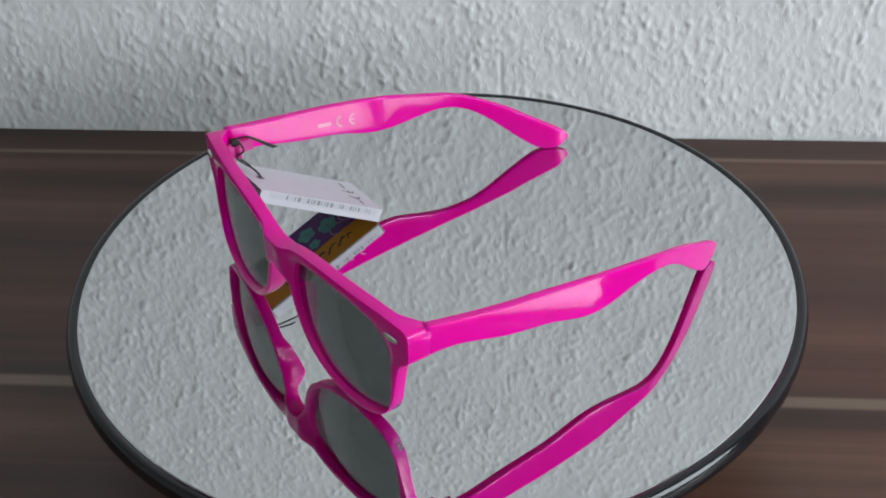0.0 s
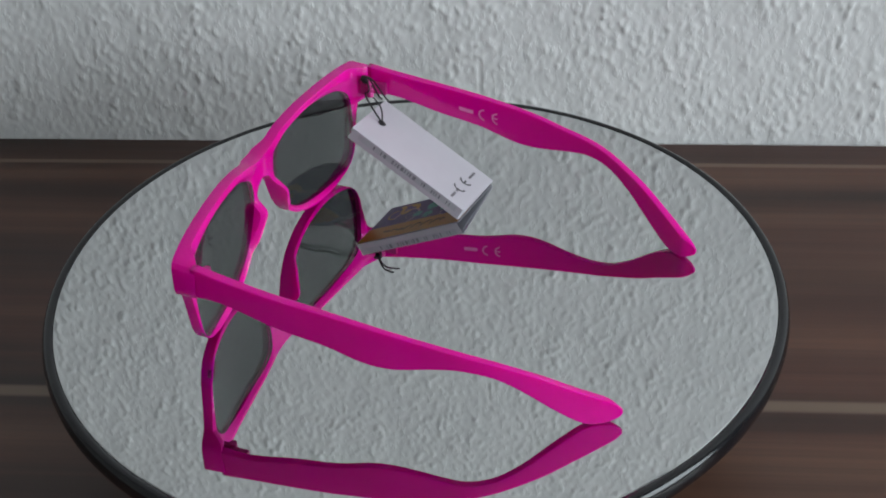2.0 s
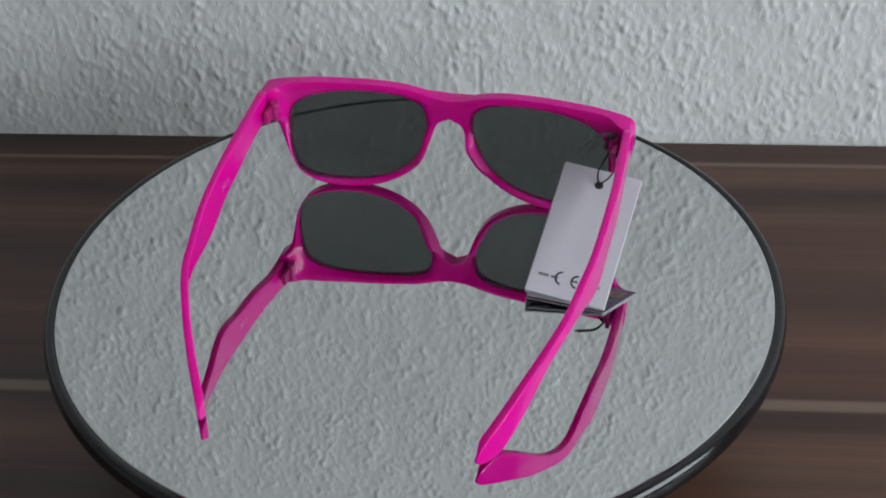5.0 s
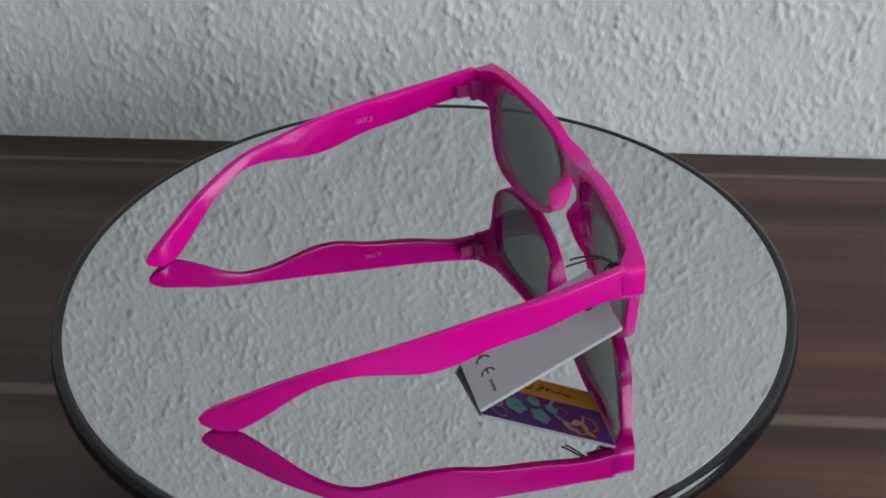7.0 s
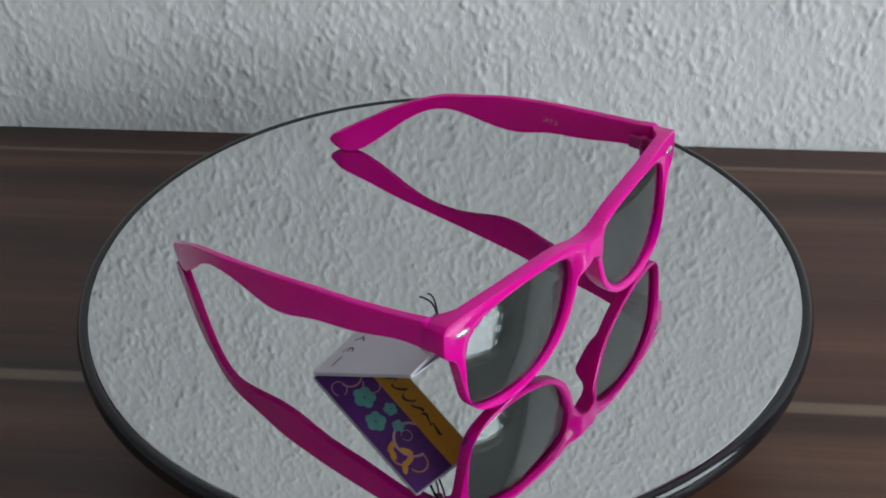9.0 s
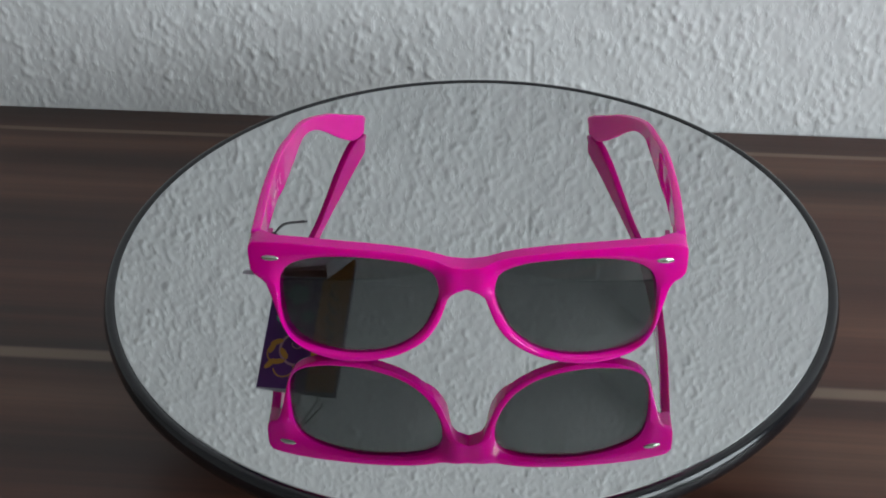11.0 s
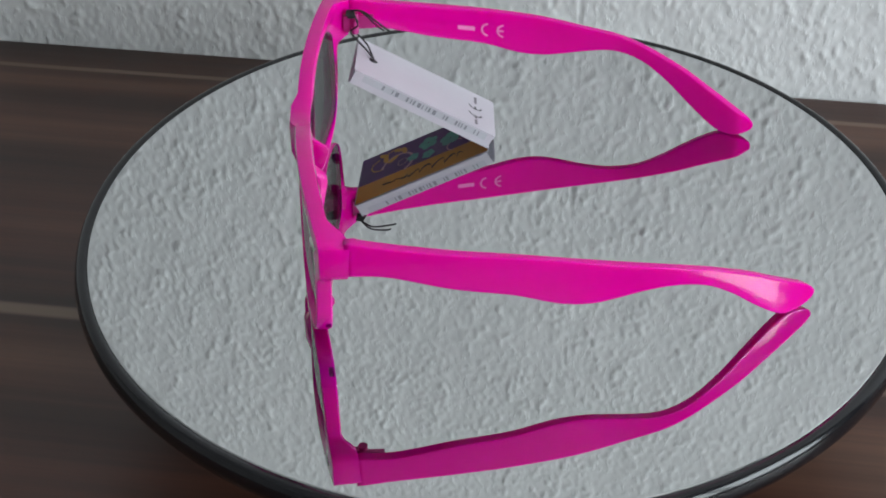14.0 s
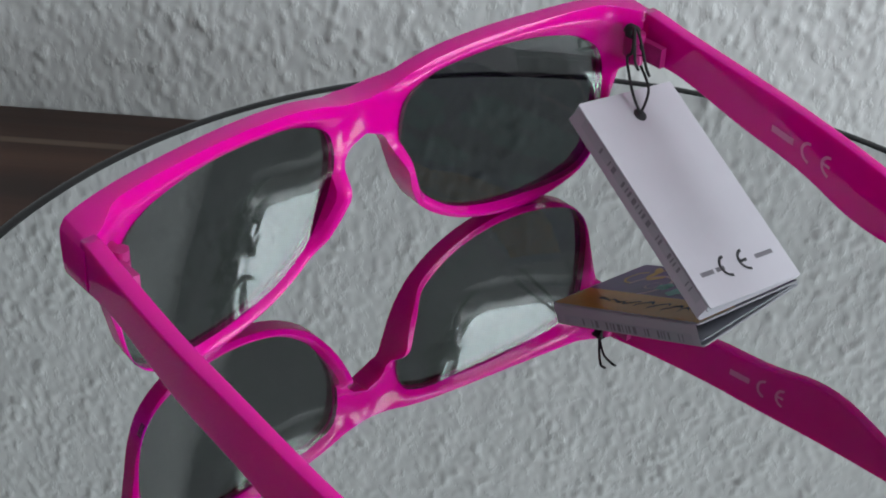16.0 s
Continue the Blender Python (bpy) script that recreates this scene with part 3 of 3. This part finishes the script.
def build_tag():
    tag = tagged(new("price_tag"), "white folded card hang tag, purple and orange underneath", "tag")
    ux = (F_ - E_)
    width = ux.length
    ux.normalize()
    up = (T_ - E_)
    up = up - ux * up.dot(ux)
    length = up.length
    up.normalize()

    nz = ux.cross(up)
    if nz.z < 0:
        nz = -nz

    def leaf(angle, lift):
        """Place on a leaf opened by angle degrees about the folded outer edge."""
        c, s = math.cos(radians(angle)), math.sin(radians(angle))

        def at(u, v, w=0.0):
            r = width - u
            return E_ + ux * (width - r * c - w * s) + up * v + nz * (r * s + w * c + lift)
        return at

    def card(name, at, thick, material, label=""):
        bm = bmesh.new()
        r = 0.0006
        rim = []
        for cx, cy, a0 in ((r, r, 180), (width - r, r, 270), (width - r, length - r, 0), (r, length - r, 90)):
            for k in range(5):
                a = radians(a0 + 22.5 * k)
                rim.append((cx + r * math.cos(a), cy + r * math.sin(a)))
        lo = [bm.verts.new(at(u, v, 0)) for u, v in rim]
        hi = [bm.verts.new(at(u, v, thick)) for u, v in rim]
        bm.faces.new(lo)
        bm.faces.new(hi)
        for i in range(len(rim)):
            j = (i + 1) % len(rim)
            bm.faces.new((lo[i], lo[j], hi[j], hi[i]))
        return part(name, bm, material, tag, label, smooth=False)

    top, mid, low = leaf(8.3, 0.0008), leaf(6.6, 0.0004), leaf(0, 0.0)
    cover = card("cover_leaf", top, 0.0004, M_CARD, "white card leaf with black print")
    card("inner_leaf", mid, 0.0003, M_CARDGREY, "pale grey printed leaf")
    back = card("back_leaf", low, 0.0004, M_CARD, "purple printed leaf with an orange band")
    # print on the cover: CE between two grey bars
    bm = bmesh.new()
    ce_mark(bm, lambda u, v: top(width * 0.50 + u, 0.0078 + v, 0.00045), 0.0056)
    part("print", bm, M_INK_AND_SHADE, cover, "black printed mark", smooth=False)
    bm = bmesh.new()
    for u0, u1 in ((0.0030, 0.0070), (0.0078, 0.0105), (0.0205, 0.0262)):
        quad(bm, lambda u, v: top(u, v, 0.00045), u0, u1, 0.0071, 0.0082)
    part("print", bm, M_GREYINK, cover, "unreadable grey print", smooth=False)
    # the hole isn't cut: a flat black disc paints the shade inside it
    bm = bmesh.new()
    arc_strip(bm, lambda u, v: top(width * 0.5 + u, length - 0.0065 + v, 0.0005), 0.0, 0.0017, 0, 360, 24)
    part("hole", bm, M_INK_AND_SHADE, cover, "black disc painted as the shade inside the punched hole", smooth=False)
    # pale side leaf with grey bars, folded in between cover and back
    def flank(t, v):
        return low(-0.0003, v, 0.0003).lerp(top(-0.0003, v, 0.0002), t)
    bm = bmesh.new()
    quad(bm, flank, 0.0, 1.0, 0.0006, length - 0.0006)
    side_leaf = part("side_leaf", bm, M_CARD, tag, "white folded side with grey bars", smooth=False)
    bm = bmesh.new()
    bm.faces.new([bm.verts.new(flank(t, q) - ux * 0.00006) for t, q in ((0.46, 0.003), (0.96, 0.003), (0.96, length - 0.004), (0.46, length - 0.004))])
    part("print_field", bm, M_CARDGREY, side_leaf, "pale grey printed field", smooth=False)
    bm = bmesh.new()
    rng = random.Random(4)
    v = 0.006
    while v < length - 0.010:
        w = rng.choice((0.0004, 0.0007, 0.0012))
        bm.faces.new([bm.verts.new(flank(t, q) - ux * 0.00012) for t, q in ((0.54, v), (0.90, v), (0.90, v + w), (0.54, v + w))])
        v += w + rng.choice((0.0006, 0.0010, 0.0030))
    part("print", bm, M_PALEINK, side_leaf, "grey bar print", smooth=False)

    def under(u, v):
        return low(u, v, -0.00006)

    def under2(u, v):
        return low(u, v, -0.00012)
    band = width * 0.38
    bm = bmesh.new()
    quad(bm, under, band, width - 0.0003, 0.0004, length - 0.0004)
    part("purple_field", bm, M_PURPLE, back, "purple printed field", smooth=False)
    bm = bmesh.new()
    quad(bm, under, 0.0003, band, 0.0004, length - 0.0004)
    part("orange_band", bm, M_ORANGE, back, "orange printed band", smooth=False)
    bm = bmesh.new()
    prev = None
    for k in range(91):
        t = k / 90
        u = band * (0.52 + 0.17 * math.sin(21 * t * 2.2 + 1.2 * math.sin(9 * t)) * (0.6 + 0.4 * math.sin(5 * t)))
        v = 0.010 + 0.033 * t + 0.0009 * math.sin(40 * t)
        w = 0.00028 + 0.0003 * abs(math.sin(31 * t))
        pair = [bm.verts.new(under2(u - w, v)), bm.verts.new(under2(u + w, v + 0.0003))]
        if prev:
            bm.faces.new((prev[0], prev[1], pair[1], pair[0]))
        prev = pair
    part("print", bm, M_INK_AND_SHADE, back, "dark unreadable script shapes", smooth=False)
    # clover blossoms
    bm = bmesh.new()
    for cu, cv, r in ((width * 0.66, length * 0.30, 0.0046), (width * 0.76, length * 0.47, 0.0042), (width * 0.50, length * 0.46, 0.0028), (width * 0.57, length * 0.58, 0.0026)):
        for k in range(5):
            a = 2 * math.pi * k / 5 + cu * 900
            pts = []
            for i in range(13):
                b = 2 * math.pi * i / 13
                pts.append((cu + r * (0.52 * math.cos(a) + 0.44 * math.cos(b)), cv + r * (0.52 * math.sin(a) + 0.44 * math.sin(b))))
            bm.faces.new([bm.verts.new(low(p[0], p[1], -0.00012 - 0.00001 * k)) for p in pts])
    part("blossom_print", bm, M_TEAL, back, "teal clover blossoms", smooth=False)
    # tendrils
    for mat, curls in ((M_BLUSH, ((0.62, 0.12, 0.0050, 20, 300), (0.84, 0.16, 0.0030, 90, 400), (0.47, 0.26, 0.0034, -60, 180), (0.56, 0.70, 0.0070, -150, 90), (0.57, 0.66, 0.0022, 0, 330))),
                       (M_AMBER, ((0.80, 0.74, 0.0042, -40, 150), (0.70, 0.84, 0.0040, 10, 200)))):
        bm = bmesh.new()
        for cu, cv, r, a0, a1 in curls:
            arc_strip(bm, lambda u, v, cu=cu, cv=cv: under2(width * cu + u, length * cv + v), r * 0.86, r, a0, a1, 24)
        if mat is M_AMBER:
            for cu, cv, t in ((0.83, 0.66, 0.4), (0.88, 0.70, 1.3), (0.78, 0.80, 0.2), (0.72, 0.74, 2.2), (0.88, 0.82, 0.9)):
                pts = [(0.0026 * math.cos(a), 0.0011 * math.sin(a)) for a in [2 * math.pi * i / 12 for i in range(12)]]
                bm.faces.new([bm.verts.new(low(width * cu + p * math.cos(t) - q * math.sin(t), length * cv + p * math.sin(t) + q * math.cos(t), -0.00013)) for p, q in pts])
        part("scroll_print", bm, mat, back, smooth=False)
    # thread from the hole to the hinge, with a knotted end
    h = top(width * 0.5, length - 0.0065, 0.0009)
    hinge = Vector((-66.0, -47.5, 36.5)) * MM
    knot = Vector((-65.6, -46.5, 44.5)) * MM
    for a, b in ((0.0012, 0.002), (-0.0014, 0.0035)):
        bm = bmesh.new()
        pts = spline([tuple(h), tuple(h.lerp(hinge, 0.5) + Vector((a * 2, 0.002, -b * 0.3))), tuple(hinge + Vector((a, b * 0.5, 0))),
                      tuple(Vector((-64.6, -44.0, 40.0)) * MM + Vector((a, 0, 0))), tuple(knot + Vector((a * 0.5, 0.001, 0)))], 6)
        tube(bm, pts, 0.00034)
        part("thread", bm, M_THREAD, tag, "black cotton thread")
    # the knot wound at the hinge's corner
    bm = bmesh.new()
    coil = []
    for k in range(49):
        a = 2 * math.pi * k / 12
        coil.append(tuple(knot + Vector((0.0013 * math.cos(a), -0.0012 + 0.0024 * k / 48, -0.0012 + 0.0013 * math.sin(a)))))
    tube(bm, coil, 0.00038, 6)
    part("knot", bm, M_THREAD, tag, "wound black thread knot")
    for end in ((-58.0, -35.0, 42.0), (-56.5, -37.0, 43.2)):
        bm = bmesh.new()
        e = Vector(end) * MM
        pts = spline([tuple(knot), tuple(knot.lerp(e, 0.4) + Vector((0, 0, 0.0022))), tuple(e), tuple(e + Vector((0.001, 0.0022, -0.0012)))], 6)
        tube(bm, pts, 0.00034)
        part("thread", bm, M_THREAD, tag)
    return tag


# ---------------------------------------------------------------- plant on the sill
def build_plant(x, y, z, seed, tall):
    """A pot with upright stems and short pointed leaves all the way up."""
    plant = tagged(new("potted_plant"), "tall leafy house plant in a clay pot on the sill", "plant")
    plant.matrix_world = pose(x, y, z)
    part("pot", lathe([(0, 0), (0.050, 0), (0.066, 0.10), (0.071, 0.10), (0.071, 0.118), (0.061, 0.118), (0.056, 0.10), (0, 0.098)], 32), M_CLAY, plant)
    rng = random.Random(seed)
    for k in range(4):
        a = 1.57 * k + rng.uniform(-0.4, 0.4)
        lean = Vector((math.cos(a), math.sin(a), 0)) * rng.uniform(0.03, 0.07)
        high = tall * rng.uniform(0.82, 1.0)
        stem = [tuple(Vector((0.02 * math.cos(a), 0.02 * math.sin(a), 0.095)) + lean * (i / 6) ** 1.5 + Vector((0, 0, high * i / 6))) for i in range(7)]
        bm = bmesh.new()
        tube(bm, stem, 0.004, 6)
        part("stem", bm, M_LEAF, plant)
        bm = bmesh.new()
        for i in range(26):
            f = rng.uniform(0.12, 1.0) * 6
            lo = min(5, int(f))
            foot = Vector(stem[lo]).lerp(Vector(stem[lo + 1]), f - lo)
            b, ln = rng.uniform(0, 6.283), rng.uniform(0.07, 0.15)
            d = Vector((math.cos(b), math.sin(b), rng.uniform(0.1, 0.8))).normalized()
            side = d.cross(Vector((0, 0, 1))).normalized()
            rows = []
            for j in range(6):
                t = j / 5
                p = foot + d * ln * t + Vector((0, 0, -0.45 * t * t * ln))
                w = 0.014 * math.sin(math.pi * min(0.98, 0.10 + 0.88 * t))
                rows.append((bm.verts.new(p - side * w), bm.verts.new(p + Vector((0, 0, -w * 0.3))), bm.verts.new(p + side * w)))
            for r0, r1 in zip(rows, rows[1:]):
                bm.faces.new((r0[0], r0[1], r1[1], r1[0]))
                bm.faces.new((r0[1], r0[2], r1[2], r1[1]))
        part("leaves", bm, M_LEAF, plant)
    return plant


build_room()
build_wall()
build_table()
turntable, platter = build_turntable()
sunglasses = build_sunglasses()
price_tag = build_tag()
build_plant(EAST_X - 0.09, -0.07, WIN_Z0 - 0.002, 3, 0.90)


def motions():
    """The turntable turns, and what lies on it turns with it."""
    walk(platter, [(t, pose(0, 0, 0, 0, 0, a)) for t, a in SPIN])
    walk(sunglasses, [(t, pose(0, 0, HM, 0, 0, a) @ pose(0.0007, 0, 0)) for t, a in SPIN])
    walk(price_tag, [(t, pose(0, 0, HM, 0, 0, a)) for t, a in SPIN])


motions()
